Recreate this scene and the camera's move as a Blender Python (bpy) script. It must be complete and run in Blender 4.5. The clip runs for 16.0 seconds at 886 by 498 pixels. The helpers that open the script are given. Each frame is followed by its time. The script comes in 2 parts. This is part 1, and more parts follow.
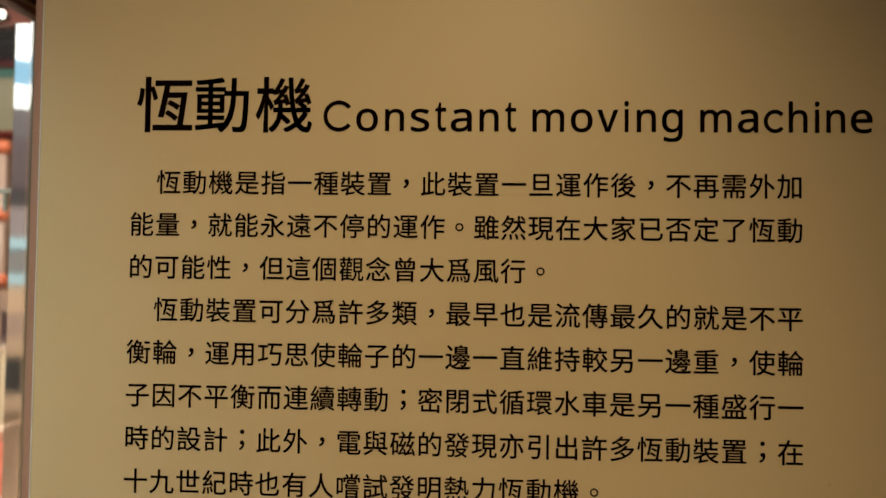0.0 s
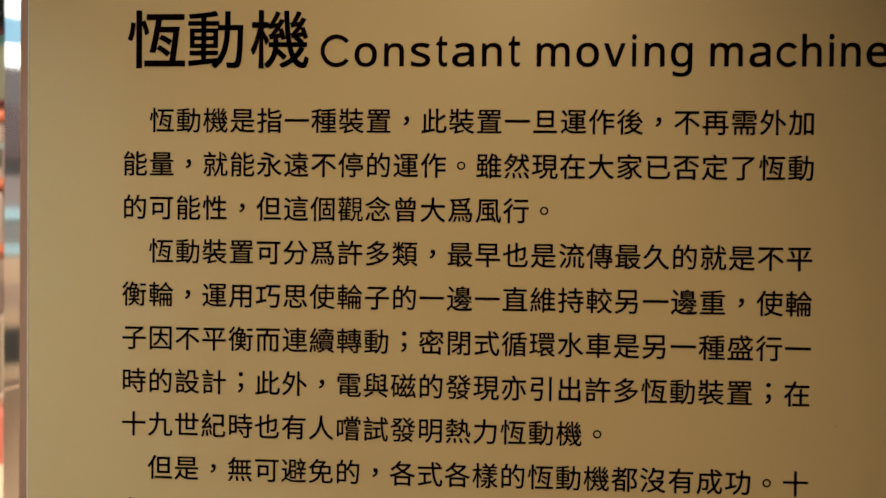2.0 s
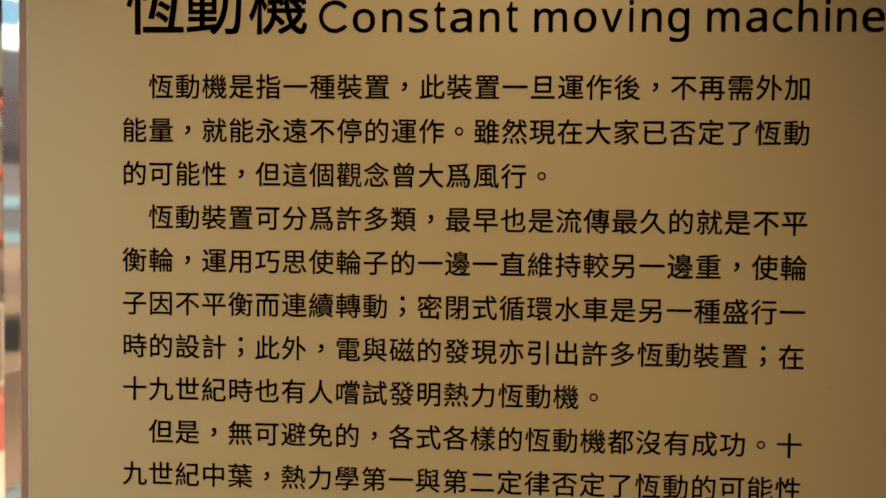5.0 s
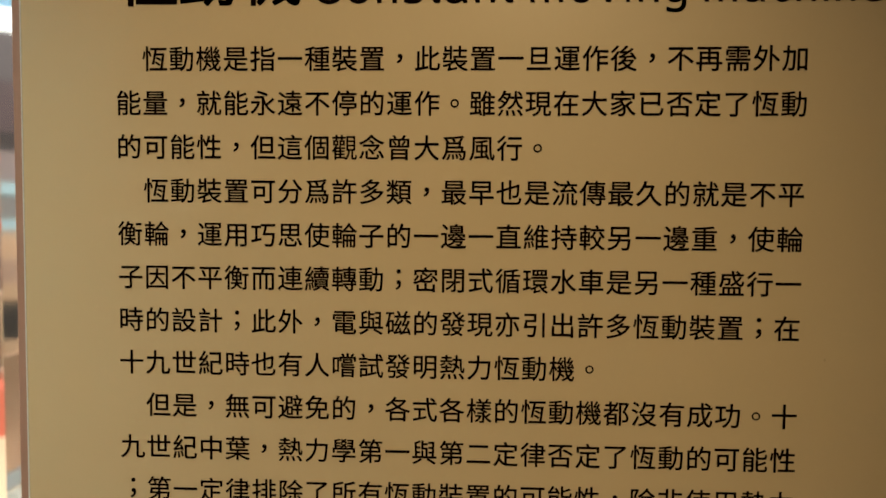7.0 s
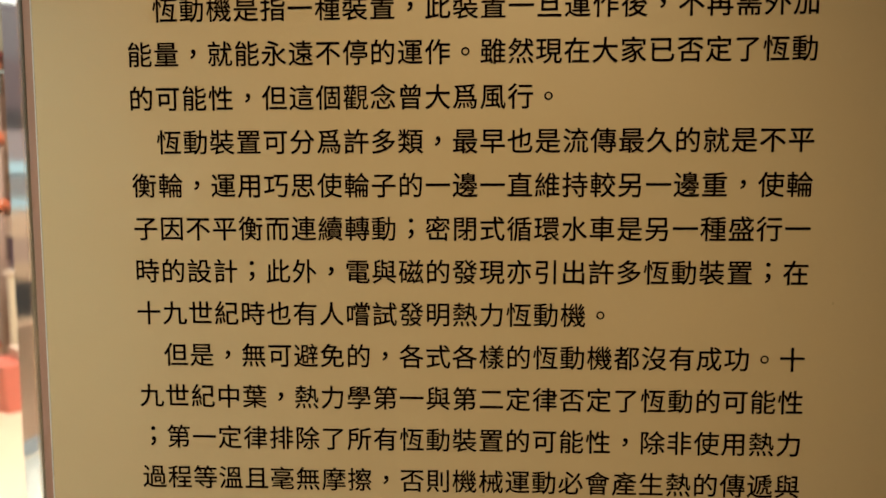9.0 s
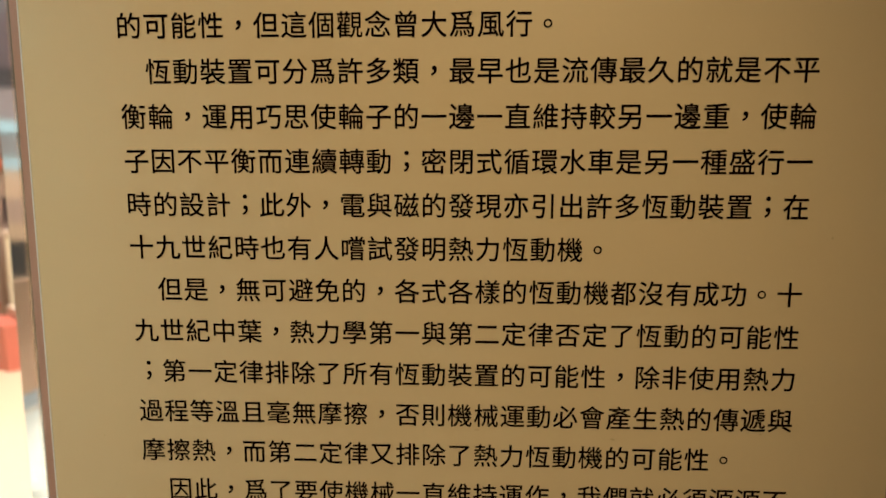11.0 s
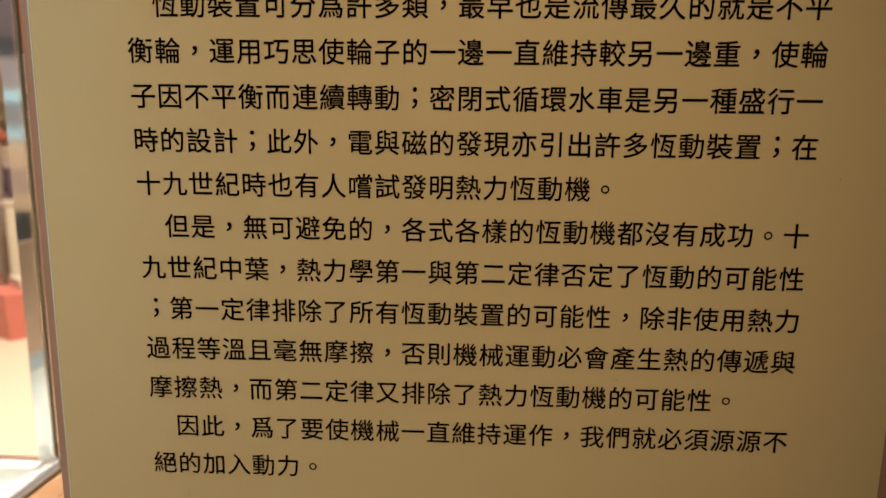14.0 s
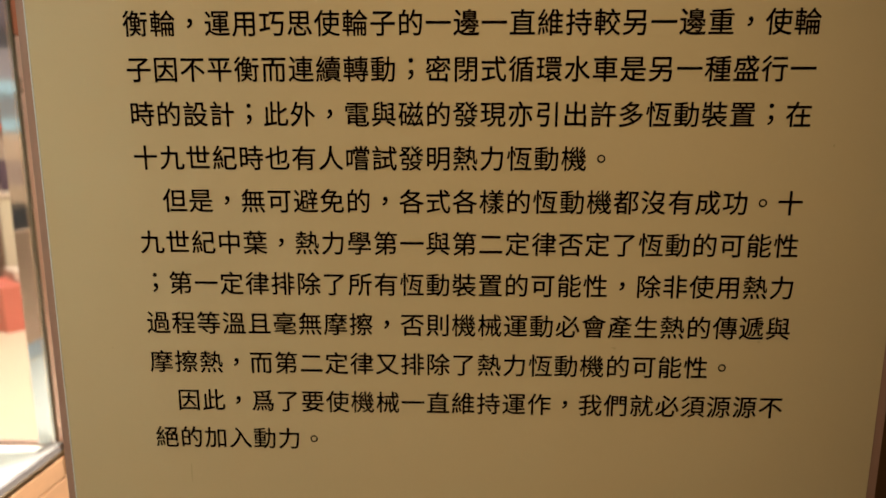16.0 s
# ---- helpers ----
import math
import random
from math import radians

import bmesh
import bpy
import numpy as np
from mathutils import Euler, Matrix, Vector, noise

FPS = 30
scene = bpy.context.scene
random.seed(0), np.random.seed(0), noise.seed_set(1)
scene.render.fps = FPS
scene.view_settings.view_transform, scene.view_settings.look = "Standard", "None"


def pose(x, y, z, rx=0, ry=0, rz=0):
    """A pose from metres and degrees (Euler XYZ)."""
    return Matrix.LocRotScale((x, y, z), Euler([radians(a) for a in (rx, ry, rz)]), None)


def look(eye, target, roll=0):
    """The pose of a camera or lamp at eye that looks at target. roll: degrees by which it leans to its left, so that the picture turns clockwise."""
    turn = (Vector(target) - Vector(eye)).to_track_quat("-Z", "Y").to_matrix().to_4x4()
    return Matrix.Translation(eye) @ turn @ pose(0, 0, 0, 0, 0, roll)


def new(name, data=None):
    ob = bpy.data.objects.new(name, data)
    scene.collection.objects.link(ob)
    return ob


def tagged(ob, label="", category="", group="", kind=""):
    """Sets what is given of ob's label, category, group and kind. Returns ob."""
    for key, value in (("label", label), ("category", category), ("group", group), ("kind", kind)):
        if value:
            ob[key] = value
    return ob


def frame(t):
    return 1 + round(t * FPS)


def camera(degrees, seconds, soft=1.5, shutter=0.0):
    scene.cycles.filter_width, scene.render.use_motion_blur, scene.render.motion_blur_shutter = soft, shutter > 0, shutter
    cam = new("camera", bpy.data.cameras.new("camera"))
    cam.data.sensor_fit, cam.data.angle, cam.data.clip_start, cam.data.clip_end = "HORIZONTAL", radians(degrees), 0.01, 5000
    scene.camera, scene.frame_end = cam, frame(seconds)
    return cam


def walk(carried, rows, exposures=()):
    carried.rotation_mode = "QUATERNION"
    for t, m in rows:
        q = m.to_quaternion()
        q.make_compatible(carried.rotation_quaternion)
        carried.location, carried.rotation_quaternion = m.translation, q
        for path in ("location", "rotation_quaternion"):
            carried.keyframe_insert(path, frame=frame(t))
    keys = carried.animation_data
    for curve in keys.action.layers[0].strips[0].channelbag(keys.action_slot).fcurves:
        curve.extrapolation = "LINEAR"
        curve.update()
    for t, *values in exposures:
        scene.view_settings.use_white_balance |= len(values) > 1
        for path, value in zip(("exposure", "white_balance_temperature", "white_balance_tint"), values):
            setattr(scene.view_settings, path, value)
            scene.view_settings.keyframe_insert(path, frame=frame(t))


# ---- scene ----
from mathutils.geometry import tessellate_polygon

# camera: handheld, sinking slowly in front of the panel
cam = camera(72.6, 16.0, soft=1.5)
ROWS = [
    (0.0, 0.00464, -0.42421, 1.49305, 1.497, -0.702, 2.143),
    (0.5, 0.00693, -0.42304, 1.48975, 1.124, -0.599, 2.110),
    (1.0, 0.00996, -0.41869, 1.48145, 0.510, -0.592, 2.163),
    (1.5, 0.00721, -0.41554, 1.47439, -0.062, -0.607, 2.207),
    (2.0, 0.00422, -0.41417, 1.46729, -0.677, -0.673, 2.216),
    (2.5, -0.00030, -0.41755, 1.46653, -0.380, -0.873, 2.413),
    (3.0, 0.00274, -0.41475, 1.46132, -0.810, -0.823, 2.347),
    (3.5, 0.00736, -0.41126, 1.45477, -1.309, -0.687, 2.265),
    (6.0, 0.00357, -0.42088, 1.44644, -1.345, -0.658, 2.046),
    (6.5, 0.00578, -0.41748, 1.44347, -2.019, -0.526, 2.267),
    (7.0, 0.00821, -0.41720, 1.43680, -2.356, -0.508, 2.128),
    (7.5, 0.00293, -0.42072, 1.43205, -2.658, -0.596, 2.188),
    (8.0, 0.00040, -0.42326, 1.42879, -2.855, -0.588, 2.116),
    (8.5, -0.00026, -0.42335, 1.42134, -3.662, -0.289, 2.174),
    (9.0, 0.00104, -0.42266, 1.41448, -4.164, 0.042, 2.229),
    (9.5, 0.00295, -0.42035, 1.40831, -4.858, 0.189, 2.377),
    (12.0, 0.00259, -0.41956, 1.37964, -7.800, -0.446, 2.093),
    (12.5, -0.00010, -0.42308, 1.37640, -7.801, -0.535, 2.198),
    (13.0, -0.00594, -0.42789, 1.37409, -7.836, -0.518, 2.278),
    (13.5, -0.00634, -0.42677, 1.36568, -8.719, -0.331, 2.431),
    (14.0, -0.00202, -0.42438, 1.35867, -8.741, -0.712, 2.157),
    (14.5, 0.00078, -0.42004, 1.35309, -9.317, -0.627, 2.144),
    (15.0, 0.00127, -0.41941, 1.34515, -10.031, -0.683, 1.956),
    (15.5, 0.00049, -0.42167, 1.33913, -10.427, -0.436, 1.920),
    (16.0, -0.00321, -0.42916, 1.34472, -9.547, -0.122, 1.658),
]
EXPOSURES = [(0.0, 0.0), (8.0, 0.0), (8.5, 0.17), (13.3, 0.2), (14.0, 0.02), (16.0, 0.0)]
walk(cam, [(t, pose(x, y, z, 90 + pitch, roll, yaw)) for t, x, y, z, pitch, roll, yaw in ROWS], EXPOSURES)
cam.data.dof.use_dof = True
cam.data.dof.focus_distance = 0.42
cam.data.dof.aperture_fstop = 4.2

# ---- light ----
world = bpy.data.worlds.new("hall_air")
scene.world = world
world.use_nodes = True
world.node_tree.nodes["Background"].inputs[0].default_value = (1.0, 0.72, 0.45, 1)
world.node_tree.nodes["Background"].inputs[1].default_value = 0.02


def area_lamp(name, eye, target, power, size, colour):
    data = bpy.data.lights.new(name, "AREA")
    data.shape, data.size, data.energy, data.color = "DISK", size, power, colour
    ob = new(name, data)
    ob.matrix_world = look(eye, target)
    return ob


def spot_lamp(name, eye, target, power, angle, colour, blend=0.6, radius=0.05):
    data = bpy.data.lights.new(name, "SPOT")
    data.energy, data.color, data.spot_size, data.spot_blend, data.shadow_soft_size = power, colour, radians(angle), blend, radius
    ob = new(name, data)
    ob.matrix_world = look(eye, target)
    return ob


WARM = (1.0, 0.705, 0.362)
PALE = (1.0, 0.88, 0.74)
spot_lamp("panel_light", (0.30, -1.75, 2.75), (-0.12, 0.0, 1.25), 102, 30.5, WARM, 1.0, 0.08)
area_lamp("hall_light", (-1.30, 0.06, 2.80), (-1.60, -0.9, 0.6), 31, 0.4, PALE)
area_lamp("table_light", (-0.85, 0.95, 2.72), (-1.2, 1.2, 0), 62, 0.5, PALE)
area_lamp("case_light", (-0.68, -0.40, 1.93), (-0.68, -0.1, 0.9), 1.05, 0.16, (0.56, 0.97, 1.0))
# added lamp without a fixture: brightens only the case's orange base and rail
spot_lamp("base_fill", (0.25, 0.75, 2.55), (-0.53, 0.08, 0.88), 330, 22, PALE, 0.8, 0.05)

# ---- measures ----
PITCH = 0.019          # one character cell of the text
ROW = 1.600 * PITCH    # from one text row to the next
TOP = 1.55             # height of the first row's middle


def X(p):
    return (p - 12) * PITCH


def Y(p):
    return p * PITCH


def Z(p):
    return TOP + p * PITCH


# ---- materials ----
def material(name, colour, rough=0.5, metal=0.0, spread=0.08, scale=8.0, grain=0.04, grain_scale=220.0, bump=0.02, stretch=(1, 1, 1), emit=0.0, coat=0.0):
    """A painted or bare surface: base colour with blotches and fine grain, and a slight relief."""
    m = bpy.data.materials.new(name)
    m.use_nodes = True
    nt = m.node_tree
    b = nt.nodes["Principled BSDF"]
    co = nt.nodes.new("ShaderNodeTexCoord")
    mp = nt.nodes.new("ShaderNodeMapping")
    mp.inputs["Scale"].default_value = stretch
    nt.links.new(co.outputs["Object"], mp.inputs["Vector"])
    big, fine = nt.nodes.new("ShaderNodeTexNoise"), nt.nodes.new("ShaderNodeTexNoise")
    big.inputs["Scale"].default_value, big.inputs["Detail"].default_value = scale, 4
    fine.inputs["Scale"].default_value, fine.inputs["Detail"].default_value = grain_scale, 3
    for n in (big, fine):
        nt.links.new(mp.outputs["Vector"], n.inputs["Vector"])
    low = tuple(c * (1 - spread) for c in colour)
    high = tuple(min(1, c * (1 + spread)) for c in colour)
    ramp = nt.nodes.new("ShaderNodeMix")
    ramp.data_type = "RGBA"
    ramp.inputs["A"].default_value, ramp.inputs["B"].default_value = (*low, 1), (*high, 1)
    nt.links.new(big.outputs["Fac"], ramp.inputs["Factor"])
    gr = nt.nodes.new("ShaderNodeMapRange")
    gr.inputs["To Min"].default_value, gr.inputs["To Max"].default_value = 1 - grain, 1 + grain
    nt.links.new(fine.outputs["Fac"], gr.inputs["Value"])
    mul = nt.nodes.new("ShaderNodeVectorMath")
    mul.operation = "SCALE"
    nt.links.new(ramp.outputs["Result"], mul.inputs[0])
    nt.links.new(gr.outputs["Result"], mul.inputs["Scale"])
    nt.links.new(mul.outputs["Vector"], b.inputs["Base Color"])
    rr = nt.nodes.new("ShaderNodeMapRange")
    rr.inputs["To Min"].default_value, rr.inputs["To Max"].default_value = max(0.0, rough - 0.08), min(1.0, rough + 0.08)
    nt.links.new(big.outputs["Fac"], rr.inputs["Value"])
    nt.links.new(rr.outputs["Result"], b.inputs["Roughness"])
    b.inputs["Metallic"].default_value = metal
    b.inputs["Coat Weight"].default_value = coat
    if bump:
        bp = nt.nodes.new("ShaderNodeBump")
        bp.inputs["Strength"].default_value, bp.inputs["Distance"].default_value = bump, 0.002
        nt.links.new(fine.outputs["Fac"], bp.inputs["Height"])
        nt.links.new(bp.outputs["Normal"], b.inputs["Normal"])
    if emit:
        nt.links.new(mul.outputs["Vector"], b.inputs["Emission Color"])
        b.inputs["Emission Strength"].default_value = emit
    return m


def glass(name, tint=(0.97, 1.0, 0.98), ior=1.45):
    m = bpy.data.materials.new(name)
    m.use_nodes = True
    b = m.node_tree.nodes["Principled BSDF"]
    b.inputs["Base Color"].default_value = (*tint, 1)
    b.inputs["Transmission Weight"].default_value = 1
    b.inputs["Roughness"].default_value = 0.0
    b.inputs["IOR"].default_value = ior
    return m


BOARD = material("cream_laminate", (0.66, 0.56, 0.36), 0.42, spread=0.025, scale=5, grain=0.012, grain_scale=700, bump=0.015)
INK = material("black_vinyl", (0.0045, 0.0022, 0.0022), 0.9, spread=0.1, grain=0.05)
INK.node_tree.nodes["Principled BSDF"].inputs["Specular IOR Level"].default_value = 0.0
EDGE = material("pinkish_wood_edging", (0.40, 0.25, 0.21), 0.5, spread=0.12, scale=30, grain=0.08, stretch=(6, 6, 0.6))
BEVEL = material("pale_edge_highlight", (0.72, 0.76, 0.80), 0.4, spread=0.05)
DARKWOOD = material("dark_brown_wood", (0.10, 0.05, 0.018), 0.45, spread=0.25, scale=12, grain=0.15, stretch=(8, 8, 0.7))
FASCIA = material("dark_red_fascia", (0.07, 0.014, 0.008), 0.4, spread=0.2, scale=9, grain=0.1)
ORANGEWOOD = material("orange_beech_wood", (0.78, 0.46, 0.26), 0.4, spread=0.14, scale=10, grain=0.1, stretch=(5, 0.7, 6))
GAP = material("dark_joint", (0.03, 0.02, 0.012), 0.8)
CHAMPAGNE = material("champagne_aluminium", (0.62, 0.48, 0.30), 0.32, metal=1.0, spread=0.06, scale=40, grain=0.04, stretch=(1, 1, 30))
SOFFIT = material("reddish_brown_rail", (0.13, 0.06, 0.042), 0.5, spread=0.15, scale=14)
REDORANGE = material("orange_red_corner", (0.52, 0.17, 0.085), 0.4, spread=0.2, scale=16)
SEALSTRIP = material("grey_bronze_strip", (0.50, 0.40, 0.28), 0.5, spread=0.12)
COPPER = material("copper_brown_edging", (0.70, 0.46, 0.35), 0.3, metal=0.5, spread=0.1, scale=20)
SEAL = material("dark_bronze_seal", (0.14, 0.112, 0.07), 0.6, spread=0.15)
TAN = material("tan_wood_bead", (0.46, 0.30, 0.17), 0.45, spread=0.12, scale=25)
ALU = material("satin_aluminium", (0.28, 0.27, 0.28), 0.5, spread=0.05, scale=30)
RUBBER = material("black_rubber_seal", (0.02, 0.017, 0.012), 0.6)
MIRROR = material("polished_steel", (0.86, 0.87, 0.88), 0.03, metal=1.0, spread=0.02, grain=0.0, bump=0)
MIRROR.node_tree.nodes["Principled BSDF"].inputs["Roughness"].default_value = 0.03
GLASS = glass("clear_glass")
COATED = glass("coated_clear_glass", ior=1.13)
WHITERAIL = material("white_enamel_rail", (0.70, 0.71, 0.69), 0.3, spread=0.05)
WHITEBASE = material("white_case_floor", (0.27, 0.29, 0.28), 0.35, spread=0.08)
SHELFPALE = material("pale_shelf_grey", (0.42, 0.41, 0.38), 0.4, spread=0.05)
CREAM = material("cream_table_top", (0.80, 0.67, 0.51), 0.32, spread=0.04, scale=6)
FLOOR = material("brown_floor_tile", (0.25, 0.18, 0.12), 0.35, spread=0.2, scale=3, grain=0.08)
WALL = material("warm_wall_paint", (0.50, 0.40, 0.28), 0.8, spread=0.06)
CEIL = material("dark_ceiling_paint", (0.10, 0.06, 0.04), 0.9, spread=0.1)


# ---- mesh helpers ----
def box(x0, x1, y0, y1, z0, z1, bevel=0.0):
    bm = bmesh.new()
    bmesh.ops.create_cube(bm, size=1)
    for v in bm.verts:
        v.co = Vector((x0 + (v.co.x + 0.5) * (x1 - x0), y0 + (v.co.y + 0.5) * (y1 - y0), z0 + (v.co.z + 0.5) * (z1 - z0)))
    if bevel:
        bmesh.ops.bevel(bm, geom=list(bm.edges), offset=bevel, segments=2, profile=0.5, affect="EDGES", clamp_overlap=True)
    return bm


def part(name, bm, mat, parent=None, label=""):
    me = bpy.data.meshes.new(name)
    bm.to_mesh(me)
    bm.free()
    me.materials.append(mat)
    ob = new(name, me)
    if parent is not None:
        ob.parent = parent
        ob.matrix_parent_inverse = parent.matrix_world.inverted()
    if label:
        tagged(ob, label)
    return ob


def thing(name, x, y, z, label, category, group=""):
    e = new(name)
    e.matrix_world = pose(x, y, z)
    e.empty_display_size = 0.05
    bpy.context.view_layer.update()
    return tagged(e, label, category, group)


def structure(name, bm, mat, label):
    return tagged(part(name, bm, mat), label, "building", kind="structure")


# ---- the hall ----
structure("floor", box(-4.0, 3.0, -3.2, 4.2, -0.1, 0.0), FLOOR, "brown polished floor of the exhibition hall")
structure("ceiling", box(-4.0, 3.0, -3.2, 4.2, 2.9, 3.0), CEIL, "dark painted ceiling of the exhibition hall")
structure("wall_south", box(-4.0, 3.0, -3.3, -3.2, 0.0, 2.9), WALL, "plain warm painted wall of the hall")
structure("wall_east", box(3.0, 3.1, -3.2, 4.2, 0.0, 2.9), WALL, "plain warm painted wall of the hall")
structure("wall_west", box(-4.1, -4.0, -3.2, 4.2, 0.0, 2.9), WALL, "plain warm painted wall of the hall")
structure("wall_north", box(-4.0, 3.0, 4.2, 4.3, 0.0, 2.9), WALL, "plain warm painted wall of the hall")
structure("partition", box(-0.285, 3.0, 0.020, 0.14, 0.0, 2.9), DARKWOOD, "dark brown wooden partition behind the text panel")

# ---- the text panel ----
PX0, PX1, PZ0, PZ1 = -0.3045, 0.3061, 0.80, 1.98
panel = thing("information_panel", X(12), 0.0, PZ0, "cream laminate exhibition panel with black Chinese text, mounted on a partition", "sign")
part("board", box(PX0, PX1, 0.0, 0.018, PZ0, PZ1, 0.0003), BOARD, panel)
TRIM = 0.0074
part("edge_strip", box(PX0 - TRIM, PX0 - 0.00095, 0.001, 0.0195, PZ0 - TRIM, PZ1 + TRIM, 0.0008), EDGE, panel, "pinkish brown wooden edging")
part("edge_strip", box(PX1 + 0.0006, PX1 + TRIM, 0.001, 0.0195, PZ0 - TRIM, PZ1 + TRIM, 0.0008), EDGE, panel, "pinkish brown wooden edging")
part("edge_strip", box(PX0, PX1, 0.001, 0.0195, PZ1 + 0.0006, PZ1 + TRIM, 0.0008), EDGE, panel, "pinkish brown wooden edging")
part("edge_strip", box(PX0, PX1, 0.001, 0.0195, PZ0 - TRIM, PZ0 - 0.0006, 0.0008), EDGE, panel, "pinkish brown wooden edging")
# highlight on the board's chamfered edge, laid on as a pale strip
part("edge_glint", box(PX0 - 0.0009, PX0 - 0.00005, -0.0002, 0.004, PZ0, PZ1), BEVEL, panel, "thin pale strip for the highlight along the board's edge")


def signed_area(ring):
    return sum(p[0] * q[1] - q[0] * p[1] for p, q in zip(ring, ring[1:] + ring[:1])) / 2


def within(point, ring):
    hit = False
    for p, q in zip(ring, ring[1:] + ring[:1]):
        if (p[1] > point[1]) != (q[1] > point[1]) and point[0] < (q[0] - p[0]) * (point[1] - p[1]) / (q[1] - p[1]) + p[0]:
            hit = not hit
    return hit


def rings_of(ch, steps=4):
    """The closed outlines of one character of the built-in font, with an em of 1."""
    cu = bpy.data.curves.new("glyph", "FONT")
    cu.body, cu.size = ch, 1.0
    ob = new("glyph", cu)
    dg = bpy.context.evaluated_depsgraph_get()
    rings = []
    for sp in ob.evaluated_get(dg).to_curve(dg).splines:
        ring, bp = [], sp.bezier_points
        for i in range(len(bp)):
            a, d = bp[i], bp[(i + 1) % len(bp)]
            p0, p1, p2, p3 = a.co, a.handle_right, d.handle_left, d.co
            flat = (p1 - p0).cross(p3 - p0).length < 1e-5 and (p2 - p0).cross(p3 - p0).length < 1e-5
            for k in range(1 if flat else steps):
                t = k / steps
                q = (1 - t) ** 3 * p0 + 3 * (1 - t) ** 2 * t * p1 + 3 * (1 - t) * t * t * p2 + t ** 3 * p3
                if not ring or (q.x - ring[-1][0]) ** 2 + (q.y - ring[-1][1]) ** 2 > 1e-8:
                    ring.append((q.x, q.y))
        if len(ring) > 2:
            rings.append(ring)
    bpy.data.objects.remove(ob)
    bpy.data.curves.remove(cu)
    return rings


def swell(ring, by):
    """The ring with each point pushed to the right of its way by that much."""
    out = []
    for i, p in enumerate(ring):
        a, b = ring[i - 1], ring[(i + 1) % len(ring)]
        u = Vector((p[0] - a[0], p[1] - a[1])).normalized()
        v = Vector((b[0] - p[0], b[1] - p[1])).normalized()
        n = Vector((u.y, -u.x)) + Vector((v.y, -v.x))
        n = n * (2 / max(n.length_squared, 1.2))
        out.append((p[0] + n.x * by, p[1] + n.y * by))
    return out


def fill(loops):
    """Triangles over an outline with its holes, and their area."""
    polys = [[Vector((x * 100, y * 100, 0)) for x, y in q] for q in loops]
    flat = [v for q in polys for v in q]
    tris = tessellate_polygon(polys)
    return tris, sum((flat[b] - flat[a]).cross(flat[c] - flat[a]).length for a, b, c in tris) / 2e4


def glyph_mesh(ch, weight):
    """Flat filled outline of one character: points and triangles, with an em of 1."""
    rings = rings_of(ch)
    if not rings:
        return [], []
    sign = 1 if signed_area(max(rings, key=lambda r: abs(signed_area(r)))) > 0 else -1
    solid = [r for r in rings if signed_area(r) * sign > 0]
    holes = [r for r in rings if signed_area(r) * sign < 0]
    owner = []
    for h in holes:
        around = [i for i, r in enumerate(solid) if within(h[0], r)]
        owner.append(min(around, key=lambda i: abs(signed_area(solid[i]))) if around else -1)
    points, tris = [], []
    for i, r in enumerate(solid):
        own = [h for h, o in zip(holes, owner) if o == i]
        loops = [swell(q, weight * sign) for q in [r] + own]
        tri = fill(loops)
        if abs(tri[1] - sum(signed_area(q) for q in loops) * sign) < 0.004:
            layers = [(loops, tri[0])]
        else:
            # too fine to swell: laid several times, a hair apart
            loops = [r] + own
            tri = fill(loops)
            layers = [([[(x + dx * weight, y + dy * weight) for x, y in q] for q in loops], tri[0]) for dx, dy in ((0, 0), (0.7, 0.7), (-0.7, 0.7), (0.7, -0.7), (-0.7, -0.7))]
        for rings_at, faces in layers:
            n = len(points)
            points += [p for q in rings_at for p in q]
            tris += [tuple(n + k for k in t) for t in faces]
    return points, tris


GLYPHS = {}


def glyph(ch, weight):
    if (ch, weight) not in GLYPHS:
        GLYPHS[(ch, weight)] = glyph_mesh(ch, weight)
    return GLYPHS[(ch, weight)]


def lettering(name, places):
    """Black vinyl lettering on the board, from rows of points on it and triangles."""
    verts, faces = [], []
    for points, tris in places:
        n = len(verts)
        verts += [(x, -0.0003, z) for x, z in points]
        faces += [tuple(n + i for i in f) for f in tris]
    me = bpy.data.meshes.new(name)
    me.from_pydata(verts, [], faces)
    me.materials.append(INK)
    ob = new(name, me)
    ob.parent = panel
    ob.matrix_parent_inverse = panel.matrix_world.inverted()
    return ob


def in_cell(ch, size, weight, x, z, centred=False):
    """A character with its em square's middle at x, z, or centred by its own outline."""
    points, tris = glyph(ch, weight)
    mx, mz = 0.5, 0.38
    if centred:
        mx = (min(p[0] for p in points) + max(p[0] for p in points)) / 2
        mz = (min(p[1] for p in points) + max(p[1] for p in points)) / 2
    return [(x + (p[0] - mx) * size, z + (p[1] - mz) * size) for p in points], tris


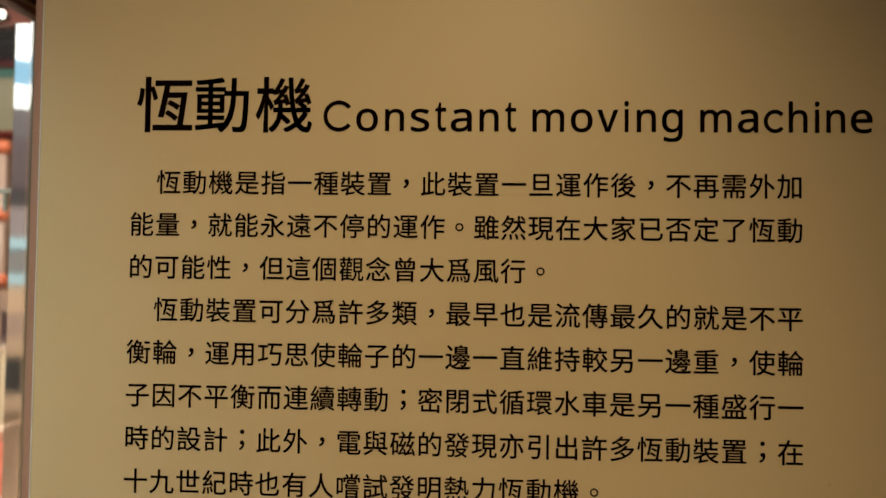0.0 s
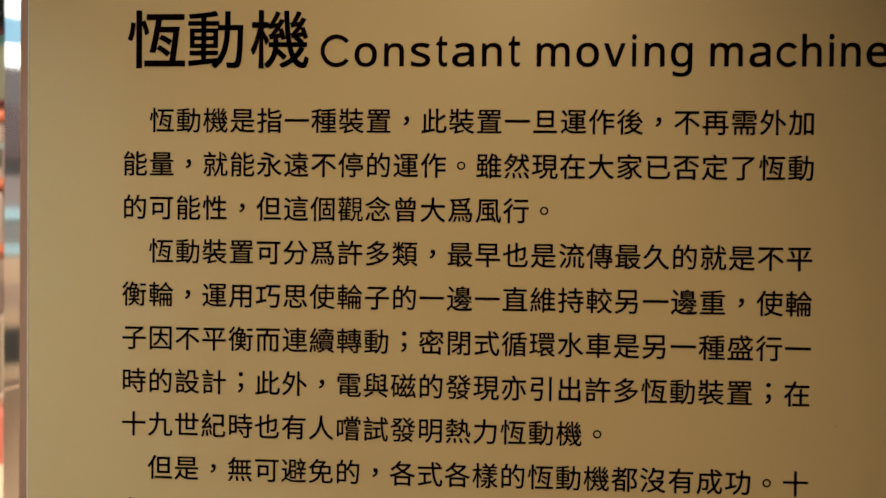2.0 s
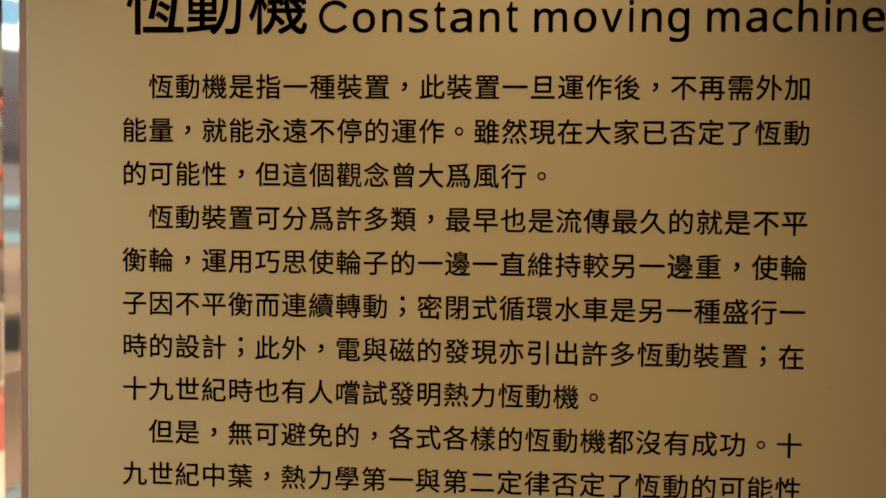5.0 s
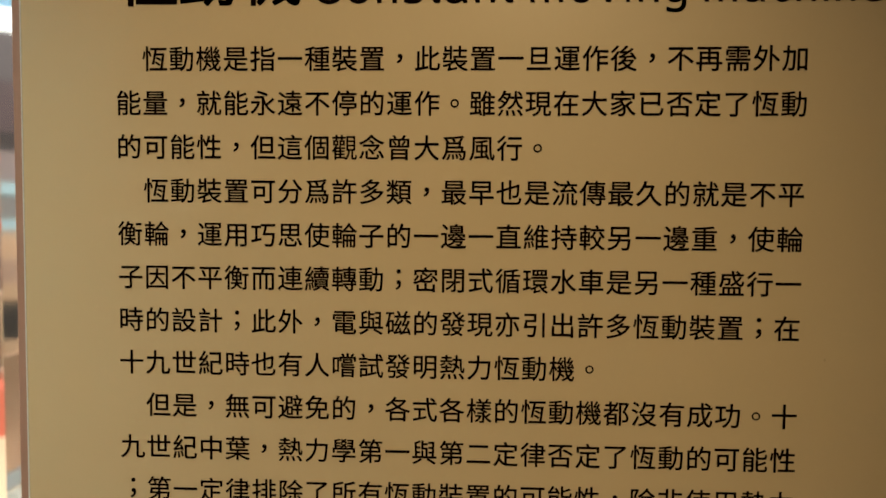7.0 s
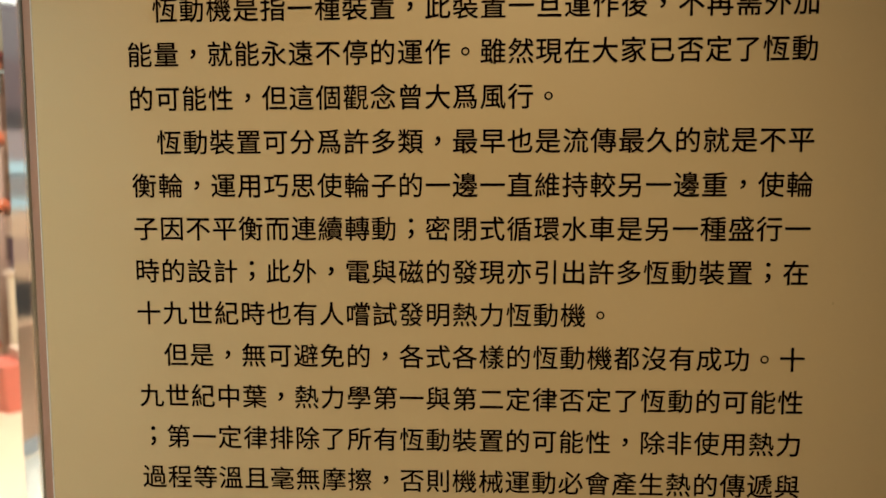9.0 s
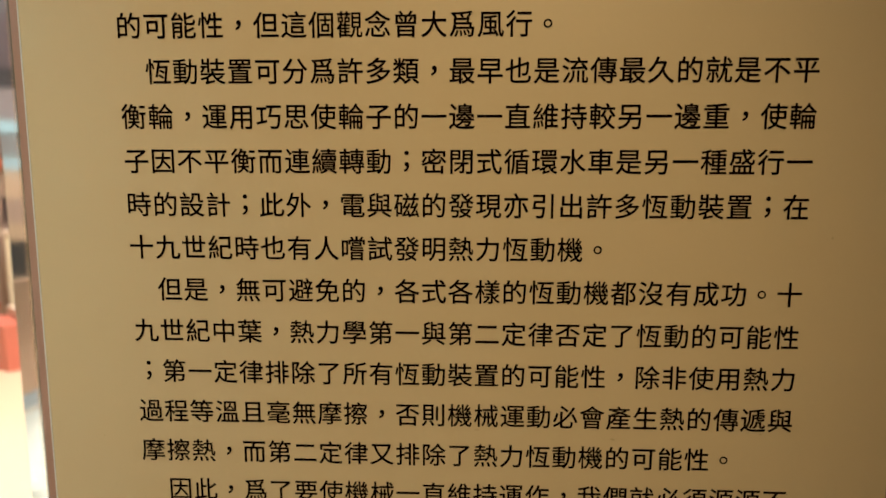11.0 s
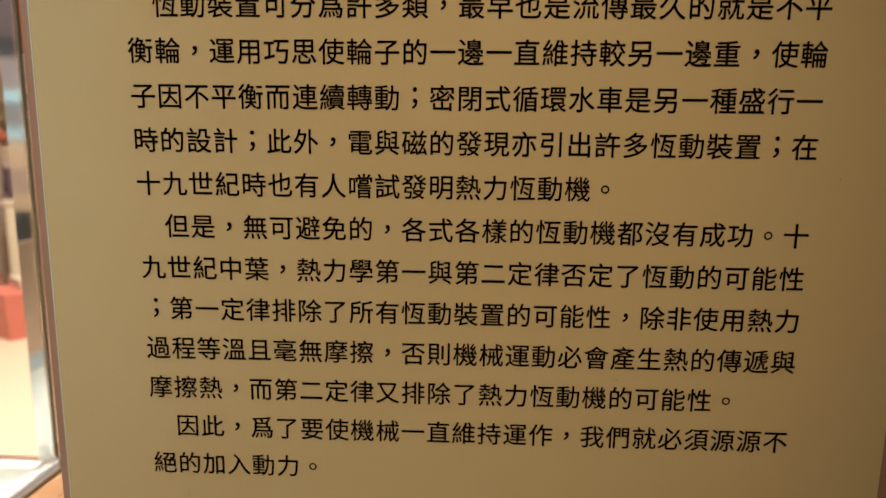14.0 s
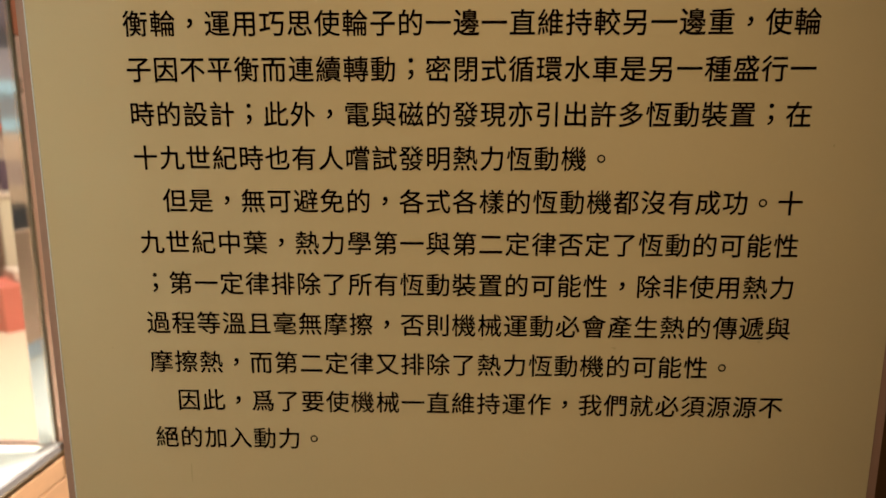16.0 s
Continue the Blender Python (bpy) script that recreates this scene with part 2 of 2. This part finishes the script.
LINES = [
    "　恆動機是指一種裝置，此裝置一旦運作後，不再需外加",
    "能量，就能永遠不停的運作。雖然現在大家已否定了恆動",
    "的可能性，但這個觀念曾大爲風行。",
    "　恆動裝置可分爲許多類，最早也是流傳最久的就是不平",
    "衡輪，運用巧思使輪子的一邊一直維持較另一邊重，使輪",
    "子因不平衡而連續轉動；密閉式循環水車是另一種盛行一",
    "時的設計；此外，電與磁的發現亦引出許多恆動裝置；在",
    "十九世紀時也有人嚐試發明熱力恆動機。",
    "　但是，無可避免的，各式各樣的恆動機都沒有成功。十",
    "九世紀中葉，熱力學第一與第二定律否定了恆動的可能性",
    "；第一定律排除了所有恆動裝置的可能性，除非使用熱力",
    "過程等溫且毫無摩擦，否則機械運動必會產生熱的傳遞與",
    "摩擦熱，而第二定律又排除了熱力恆動機的可能性。",
    "　因此，爲了要使機械一直維持運作，我們就必須源源不",
    "絕的加入動力。",
]
BODY = 0.965 * PITCH
for r, line in enumerate(LINES):
    row = []
    for c, ch in enumerate(line):
        if ch in "，；":
            row.append(in_cell(ch, BODY * 0.96, 0.013, X(c), Z(0) - r * ROW, True))
        elif ch == "。":
            row.append(in_cell(ch, BODY * 1.02, 0.004, X(c), Z(0) - r * ROW, True))
        elif ch != "　":
            row.append(in_cell(ch, BODY, 0.010, X(c), Z(0) - r * ROW))
    lettering("text_line", row)

for ch, x in zip("恆動機", (0.79, 3.0, 5.36)):
    lettering("title_character", [in_cell(ch, 2.24 * PITCH, 0.013, X(x), Z(2.95))])
# the English title: each letter with its left and right end along one baseline
ENGLISH = [
    ("C", 6.85, 7.89), ("o", 8.09, 8.91), ("n", 9.17, 9.89), ("s", 10.14, 10.84), ("t", 11.05, 11.46), ("a", 11.63, 12.42),
    ("n", 12.7, 13.41), ("t", 13.65, 14.06), ("m", 14.66, 15.83), ("o", 16.07, 16.87), ("v", 17.04, 17.81), ("i", 18.03, 18.19),
    ("n", 18.48, 19.18), ("g", 19.4, 20.15), ("m", 20.78, 21.91), ("a", 22.14, 22.87), ("c", 23.07, 23.78), ("h", 23.96, 24.63),
    ("i", 24.89, 25.06), ("n", 25.3, 25.97), ("e", 26.17, 26.94),
]
HEIGHTS = {"C": (-0.03, 1.15), "t": (-0.01, 1.08), "i": (0.0, 1.15), "h": (0.0, 1.15), "g": (-0.36, 0.85), "n": (0.0, 0.84), "m": (0.0, 0.84), "v": (0.0, 0.825)}


def round_letter(width, height, stroke, gap):
    """A C as an even stroke along an ellipse, open to the right, in a box from 0, 0 to its width and height."""
    a, b = (width - 0.75 * stroke) / (1 + math.cos(gap)), (height - stroke) / 2
    points, count = [], 40
    for i in range(count + 1):
        u = gap + (2 * math.pi - 2 * gap) * i / count
        n = Vector((math.cos(u) / a, math.sin(u) / b)).normalized()
        for side in (-0.5, 0.5):
            points.append((stroke / 2 + a + a * math.cos(u) + n.x * stroke * side, height / 2 + b * math.sin(u) + n.y * stroke * side))
    tris = [t for i in range(0, 2 * count, 2) for t in ((i, i + 1, i + 3), (i, i + 3, i + 2))]
    return points, tris


for ch, x0, x1 in ENGLISH:
    # the plain sans-serif forms of the letters
    z0, z1 = HEIGHTS.get(ch, (-0.02, 0.845))
    if ch in "Cc":
        points, tris = round_letter(x1 - x0, z1 - z0, 0.155 if ch == "C" else 0.145, radians(38 if ch == "C" else 40))
    else:
        points, tris = glyph(chr(0x1D5BA + ord(ch) - 97), 0.011)
    lo = [min(p[i] for p in points) for i in (0, 1)]
    hi = [max(p[i] for p in points) for i in (0, 1)]
    put = [(X(x0 + (p[0] - lo[0]) / (hi[0] - lo[0]) * (x1 - x0)), Z(1.97 + z0 + (p[1] - lo[1]) / (hi[1] - lo[1]) * (z1 - z0))) for p in points]
    lettering("title_letter", [(put, tris)])

# small scuffs and specks on the board
SPECKS = [(12.66, -18.16, 0.0022, 0.0007), (17.84, -18.47, 0.0012, 0.0006), (0.9, -23.95, 0.0006, 0.008), (-1.93, -18.67, 0.0007, 0.0007), (25.36, -10.71, 0.0008, 0.0012), (23.31, -18.15, 0.001, 0.0007), (17.79, -18.44, 0.0016, 0.0006), (8.74, -19.04, 0.0006, 0.0006), (3.53, -4.6, 0.0007, 0.0006)]
SCUFF = material("brown_scuff", (0.58, 0.49, 0.30), 0.6, spread=0.2)
for sx, sz, sw, sh in SPECKS:
    bm = bmesh.new()
    bmesh.ops.create_circle(bm, cap_ends=True, segments=9, radius=1)
    for v in bm.verts:
        k = 1 + 0.25 * noise.noise(Vector((v.co.x * 2 + sx, v.co.y * 2 + sz, 0)))
        v.co = Vector((X(sx) + v.co.x * sw * k, -0.0002, Z(sz) + v.co.y * sh * k))
    part("scuff", bm, SCUFF, panel, "faint brown scuff")

# ---- the glass case ----
def CX(p):
    return X(p) + 0.0024


def CY(p):
    return Y(p) + 0.0063


case = thing("display_case", CX(-23), -0.2, 0.0, "glass display case with metal rails on an orange wooden base", "display case")
CX0, CX1, CY0, CY1 = CX(-31.5), CX(-15.85), -0.95, CY(16.6)
part("base", box(CX0, CX1 - 0.001, CY0, CY1, 0.0, Z(-33.75), 0.001), ORANGEWOOD, case, "orange beech veneer base")
part("base_joint", box(CX0 + 0.003, CX1 - 0.004, CY0 + 0.003, CY1 - 0.003, Z(-33.75), Z(-33.6)), GAP, case, "dark shadow joint")
part("base_board", box(CX0, CX1, CY0, CY1, Z(-33.6), Z(-32.13), 0.001), ORANGEWOOD, case, "orange beech veneer board")
part("seal", box(CX0 + 0.002, CX1 - 0.001, CY0, CY1 - 0.002, Z(-32.13), Z(-31.95)), SEALSTRIP, case, "bronze strip under the glass rail")
part("bottom_rail", box(CX(-16.6), CX(-15.95), CY0, CY(16.4), Z(-31.95), Z(-31.2), 0.001), ALU, case, "satin aluminium rail")
part("rail_bead", box(CX(-15.95), CX(-15.82), CY0, CY(16.4), Z(-31.98), Z(-31.7), 0.0004), CHAMPAGNE, case, "champagne metal bead")
part("inner_ledge", box(CX(-17.5), CX(-16.62), CY0, CY(16.3), Z(-31.95), Z(-31.5), 0.001), ALU, case, "satin metal ledge inside the glass")
part("case_floor", box(CX0 + 0.01, CX(-17.52), CY0 + 0.01, CY(15.28), Z(-32.0), Z(-31.85), 0.0006), WHITEBASE, case, "white lit case floor")
part("end_rail", box(CX0 + 0.01, CX(-17.52), CY(15.3), CY(16.2), Z(-32.0), Z(-31.78), 0.0008), WHITERAIL, case, "white rail under the end glass")
part("end_strip", box(CX0 + 0.01, CX(-17.52), CY(16.3), CY(16.58), Z(-32.0), Z(-31.4), 0.0005), EDGE, case, "thin brown strip behind the end glass")
part("side_glass", box(CX(-16.15), CX(-15.98), CY0 + 0.01, CY(14.9), Z(-31.2), Z(12.8)), GLASS, case, "clear side glass").visible_shadow = False
part("end_glass", box(CX0 + 0.01, CX(-17.3), CY(16.25), CY(16.4), Z(-31.6), Z(12.8)), COATED, case, "clear anti-reflective end glass").visible_shadow = False
part("corner_mirror", box(CX(-18.0), CX(-16.88), CY(15.9), CY(16.2), Z(-31.5), Z(12.7), 0.0006), MIRROR, case, "mirror-polished steel corner strip")
part("corner_bead", box(CX(-16.88), CX(-16.70), CY(15.8), CY(16.2), Z(-31.5), Z(12.8), 0.0006), TAN, case, "champagne metal bead")
part("corner_seal", box(CX(-16.70), CX(-16.37), CY(15.7), CY(16.2), Z(-31.5), Z(12.8), 0.0006), SEAL, case, "dark bronze seal strip")
part("corner_post", box(CX(-16.37), CX(-15.1), CY(15.75), CY(16.5), Z(-31.95), 1.475, 0.002), COPPER, case, "copper brown corner post")
# from here up the corner is orange-red instead of copper brown
part("corner_panel", box(CX(-16.37), CX(-15.1), CY(15.77), CY(16.5), 1.4755, Z(12.8), 0.002), REDORANGE, case, "orange-red upper corner strip")
part("top_rail", box(CX(-16.9), CX(-15.95), CY0, CY(16.6), Z(12.8), Z(13.3), 0.001), SOFFIT, case, "reddish brown top rail")
part("top_bead", box(CX(-16.3), CX(-15.9), CY0, CY(16.6), Z(13.3), Z(13.5), 0.0008), CHAMPAGNE, case, "champagne metal bead on the top rail")
part("fascia", box(CX(-17.0), CX(-16.0), CY0, CY(16.6), Z(13.5), 2.25, 0.002), FASCIA, case, "dark red painted fascia")
part("roof", box(CX0, CX(-17.0), CY0, CY(16.6), 2.2, 2.22, 0.002), FASCIA, case, "dark red painted case roof")
# light caught in a glass shelf's edge, given as a pale opaque strip
part("lit_shelf_edge", box(CX0 + 0.012, CX(-18.0), CY(16.45), CY(16.8), Z(1.45), Z(1.75), 0.0006), SHELFPALE, case, "pale strip for a glass shelf's bright edge, behind the end glass")
part("shelf_bracket", box(CX(-18.95), CX(-18.75), CY(16.45), CY(16.7), Z(0.2), Z(1.44), 0.0006), SHELFPALE, case, "pale bracket under the shelf edge")

# pieces on the case's far side, seen in the mirror strip
SKIRT = material("pinkish_brown_board", (0.45, 0.28, 0.19), 0.5, spread=0.08)
BLUEGREY = material("blue_grey_board", (0.30, 0.34, 0.38), 0.5, spread=0.08)
part("side_board", box(CX0 - 0.012, CX0, CY0, CY1, 0.975, 1.19, 0.001), SKIRT, case, "pinkish brown low side board")
part("side_board", box(CX0 - 0.014, CX0 + 0.002, CY0, CY1, 0.942, 0.972, 0.001), BLUEGREY, case, "blue-grey skirting board")
LIT = material("lit_white_panel", (0.95, 0.97, 1.0), 0.5, spread=0.02, emit=1.1)
LITBLUE = material("lit_blue_band", (0.22, 0.45, 0.66), 0.5, spread=0.1, emit=0.55)
# ---- the cabinet across the hall ----
def banded(name, at, turn, width, depth, bands, label, category):
    """An upright piece of furniture built of boards laid one above another."""
    root = thing(name, at[0], at[1], 0.0, label, category)
    for part_name, z0, z1, colour, rough, emit, out in bands:
        bm = box(-width / 2, width / 2, -out, depth, z0 + 0.001, z1 - 0.001, 0.002)
        mat = material(name + "_" + part_name, colour, rough, spread=0.10, scale=7, emit=emit)
        if rough > 0.9:
            mat.node_tree.nodes["Principled BSDF"].inputs["Specular IOR Level"].default_value = 0.05
        ob = part(part_name, bm, mat, root)
        ob.matrix_parent_inverse = Matrix()
    root.matrix_world = pose(at[0], at[1], 0.0, 0, 0, turn)
    return root


cabinet = banded("wall_cabinet", (-1.66, -1.10), 142, 0.9, 0.12, [
    ("plinth", 0.0, 0.94, (0.35, 0.24, 0.16), 0.5, 0, 0.0),
    ("drawer", 0.94, 1.00, (0.72, 0.52, 0.36), 0.5, 0, 0.004),
    ("niche", 1.00, 1.137, (0.04, 0.045, 0.05), 0.5, 0, 0.0),
    ("panel", 1.137, 1.205, (0.70, 0.50, 0.34), 0.5, 0, 0.0),
    ("niche", 1.205, 1.295, (0.52, 0.37, 0.30), 0.5, 0, 0.0),
    ("panel", 1.295, 1.40, (0.78, 0.55, 0.38), 0.5, 0, 0.0),
    ("light_bar", 1.40, 1.44, (0.45, 0.68, 0.78), 0.4, 0.25, 0.01),
    ("panel", 1.44, 1.53, (0.30, 0.30, 0.31), 0.5, 0, 0.0),
    ("light_bar", 1.53, 1.573, (0.45, 0.68, 0.78), 0.4, 0.25, 0.01),
    ("panel", 1.573, 1.69, (0.36, 0.31, 0.33), 0.5, 0, 0.0),
    ("shelf", 1.69, 1.755, (0.05, 0.046, 0.055), 0.6, 0, 0.0),
    ("panel", 1.755, 1.94, (0.12, 0.088, 0.105), 0.5, 0, 0.0),
    ("cornice", 1.94, 2.3, (0.14, 0.13, 0.155), 0.5, 0, 0.0),
], "tall lilac-grey display cabinet with two pale blue light bars", "cabinet")

header = thing("light_box", -0.80, 0.0, 1.757, "lit white light box with blue band under case roof", "light")
for z0, z1, mat, name in ((1.757, 1.797, LIT, "diffuser"), (1.7975, 1.8395, LITBLUE, "band"), (1.84, 1.97, LIT, "diffuser"), (1.9705, 2.199, FASCIA, "hanger")):
    part(name, box(-0.055, 0.055, 0.0, 0.012, z0 - 1.757, z1 - 1.757, 0.0008), mat, header).matrix_parent_inverse = Matrix()
header.matrix_world = pose(-0.775, 0.03, 1.757, 0, 0, 142)

# ---- the table beyond ----
table = thing("table", -1.480, 1.519, 0.0, "cream-topped display table in bright light", "table")
part("tabletop", box(-2.580, -0.600, 0.569, 2.219, 0.715, 0.75, 0.004), CREAM, table)
for lx, ly in ((-2.52, 0.629), (-0.66, 0.629), (-2.52, 2.159), (-0.66, 2.159)):
    part("leg", box(lx - 0.03, lx + 0.03, ly - 0.03, ly + 0.03, 0.0, 0.715, 0.003), DARKWOOD, table)

RED = material("coral_red_paint", (0.74, 0.20, 0.15), 0.45, spread=0.08)
ORANGE = material("orange_plastic", (0.50, 0.13, 0.06), 0.35, spread=0.06)
PINKWHITE = material("pinkish_white_card", (0.72, 0.56, 0.46), 0.6, spread=0.05)


def prism(corners, z0, z1, lean=0.0):
    """An upright block over a ring of corners; its foot is drawn in by lean."""
    bm = bmesh.new()
    mx, my = sum(c[0] for c in corners) / len(corners), sum(c[1] for c in corners) / len(corners)
    foot = [bm.verts.new((x + (mx - x) * lean, y + (my - y) * lean, z0)) for x, y in corners]
    head = [bm.verts.new((x, y, z1)) for x, y in corners]
    bm.faces.new(foot[::-1])
    bm.faces.new(head)
    for i in range(len(corners)):
        j = (i + 1) % len(corners)
        bm.faces.new((foot[i], foot[j], head[j], head[i]))
    bmesh.ops.bevel(bm, geom=list(bm.edges), offset=0.002, segments=2, profile=0.5, affect="EDGES")
    return bm


red = thing("red_box", -1.458, 1.519, 0.75, "coral red box with pale lid standing on the cream table", "box")
part("body", prism([(-0.17, -0.05), (0.0, -0.13), (0.11, 0.02), (-0.04, 0.13)], 0.0, 0.155, 0.12), RED, red).matrix_parent_inverse = Matrix()
part("lid", prism([(-0.10, 0.02), (0.0, -0.06), (0.08, 0.01), (-0.01, 0.10)], 0.156, 0.19), PINKWHITE, red, "pale pinkish lid").matrix_parent_inverse = Matrix()

column = thing("display_column", -1.640, 1.699, 0.75, "pale cream display column on the table", "plinth")
part("foot", box(-1.660, -1.510, 1.639, 1.764, 0.751, 0.78, 0.003), PINKWHITE, column)
part("shaft", box(-1.640, -1.530, 1.654, 1.759, 0.78, 1.165, 0.006), CREAM, column)
part("cap", box(-1.647, -1.523, 1.649, 1.761, 1.165, 1.185, 0.003), PINKWHITE, column)

# upper boards are coloured darker in place of dimmer light near the top
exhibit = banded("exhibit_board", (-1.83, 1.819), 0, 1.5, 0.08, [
    ("plinth", 0.751, 0.865, (0.70, 0.50, 0.40), 0.5, 0, 0.0),
    ("ledge", 0.865, 0.885, (0.62, 0.12, 0.06), 0.5, 0, 0.02),
    ("panel", 0.885, 1.205, (0.62, 0.50, 0.48), 0.5, 0, 0.0),
    ("panel", 1.205, 1.405, (0.58, 0.42, 0.33), 0.5, 0, 0.0),
    ("ledge", 1.405, 1.425, (0.66, 0.20, 0.12), 0.5, 0, 0.02),
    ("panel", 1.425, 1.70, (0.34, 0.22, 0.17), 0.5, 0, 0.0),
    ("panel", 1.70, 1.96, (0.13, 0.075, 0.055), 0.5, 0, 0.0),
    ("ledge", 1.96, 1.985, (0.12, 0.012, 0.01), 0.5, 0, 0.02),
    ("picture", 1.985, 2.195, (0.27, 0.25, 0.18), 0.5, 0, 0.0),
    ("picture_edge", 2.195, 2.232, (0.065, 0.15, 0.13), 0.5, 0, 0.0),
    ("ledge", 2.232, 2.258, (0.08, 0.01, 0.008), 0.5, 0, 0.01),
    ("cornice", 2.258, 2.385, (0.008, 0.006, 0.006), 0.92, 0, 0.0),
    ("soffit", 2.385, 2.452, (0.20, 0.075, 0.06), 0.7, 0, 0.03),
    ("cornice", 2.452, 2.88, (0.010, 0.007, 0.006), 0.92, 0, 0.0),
], "tall exhibit board with beige picture and red ledges", "exhibit")
LAMPGLASS = material("lit_lamp_glass", (1.0, 0.95, 0.85), 0.4, spread=0.02, emit=5.0)
lamp = thing("spotlight", -1.752, 1.77, 2.414, "small lit white spotlight on the red soffit", "light")
bm = bmesh.new()
bmesh.ops.create_cone(bm, cap_ends=True, segments=20, radius1=0.014, radius2=0.016, depth=0.03, matrix=pose(-1.752, 1.772, 2.414, 90))
part("housing", bm, RUBBER, lamp, "black lamp housing")
bm = bmesh.new()
bmesh.ops.create_cone(bm, cap_ends=True, segments=20, radius1=0.014, radius2=0.014, depth=0.006, matrix=pose(-1.752, 1.753, 2.414, 90))
part("lens", bm, LAMPGLASS, lamp, "glowing white lens")
SCREEN = material("violet_screen", (0.45, 0.42, 1.0), 0.4, spread=0.05, emit=1.6)
screen = thing("small_screen", -1.840, 1.759, 1.205, "small glowing violet screen on the exhibit board", "screen")
bezel = part("bezel", box(-1.930, -1.744, 1.797, 1.817, 1.205, 1.30, 0.002), RUBBER, screen)
part("display", box(-1.920, -1.752, 1.793, 1.796, 1.218, 1.288), SCREEN, bezel)
PURPLE = material("dusky_purple_card", (0.16, 0.10, 0.13), 0.6, spread=0.15)
card = thing("purple_card", -1.715, 1.789, 1.17, "dusky purple card fixed to the exhibit board", "card")
sheet = part("sheet", box(-1.739, -1.680, 1.804, 1.817, 1.17, 1.30, 0.001), PURPLE, card)
part("rim", box(-1.741, -1.678, 1.800, 1.803, 1.297, 1.304, 0.0004), PINKWHITE, sheet)


def rod(x, y, z0, z1, radius, segments=18):
    bm = bmesh.new()
    bmesh.ops.create_cone(bm, cap_ends=True, segments=segments, radius1=radius, radius2=radius, depth=z1 - z0, matrix=pose(x, y, (z0 + z1) / 2))
    for f in bm.faces:
        f.smooth = len(f.verts) == 4
    return bm


BRASS = material("tarnished_brass", (0.21, 0.125, 0.065), 0.45, metal=0.25, spread=0.45, scale=45, grain=0.2)
ornament = thing("wall_ornament", -1.715, 1.80, 1.46, "gold-brown carved ornament fixed to the exhibit board", "ornament")
for oz, ow, oh in ((1.488, 0.014, 0.030), (1.535, 0.020, 0.028), (1.583, 0.016, 0.032), (1.630, 0.011, 0.026)):
    bm = bmesh.new()
    bmesh.ops.create_icosphere(bm, subdivisions=3, radius=1)
    for v in bm.verts:
        k = 1 + 0.38 * noise.noise(v.co * 1.9 + Vector((oz * 40, 0, 0)))
        v.co = Vector((-1.715 + v.co.x * ow * k, 1.806 + v.co.y * 0.02 * k, oz + v.co.z * oh * k))
    part("boss", bm, BRASS, ornament)

PINK = material("pale_pink_plastic", (0.36, 0.25, 0.215), 0.45, spread=0.06)
pole = thing("exhibit_pole", -1.732, 1.754, 0.75, "pale pink pole with orange collars before the exhibit board", "exhibit")
part("foot", rod(-1.732, 1.754, 0.751, 0.765, 0.035), RUBBER, pole)
shaft = part("shaft", rod(-1.732, 1.754, 0.765, 1.93, 0.017), PINK, pole)
for kz in (1.417, 1.661, 1.912):
    part("collar", rod(-1.732, 1.754, kz - 0.022, kz + 0.022, 0.027), ORANGE, shaft, "orange plastic collar")
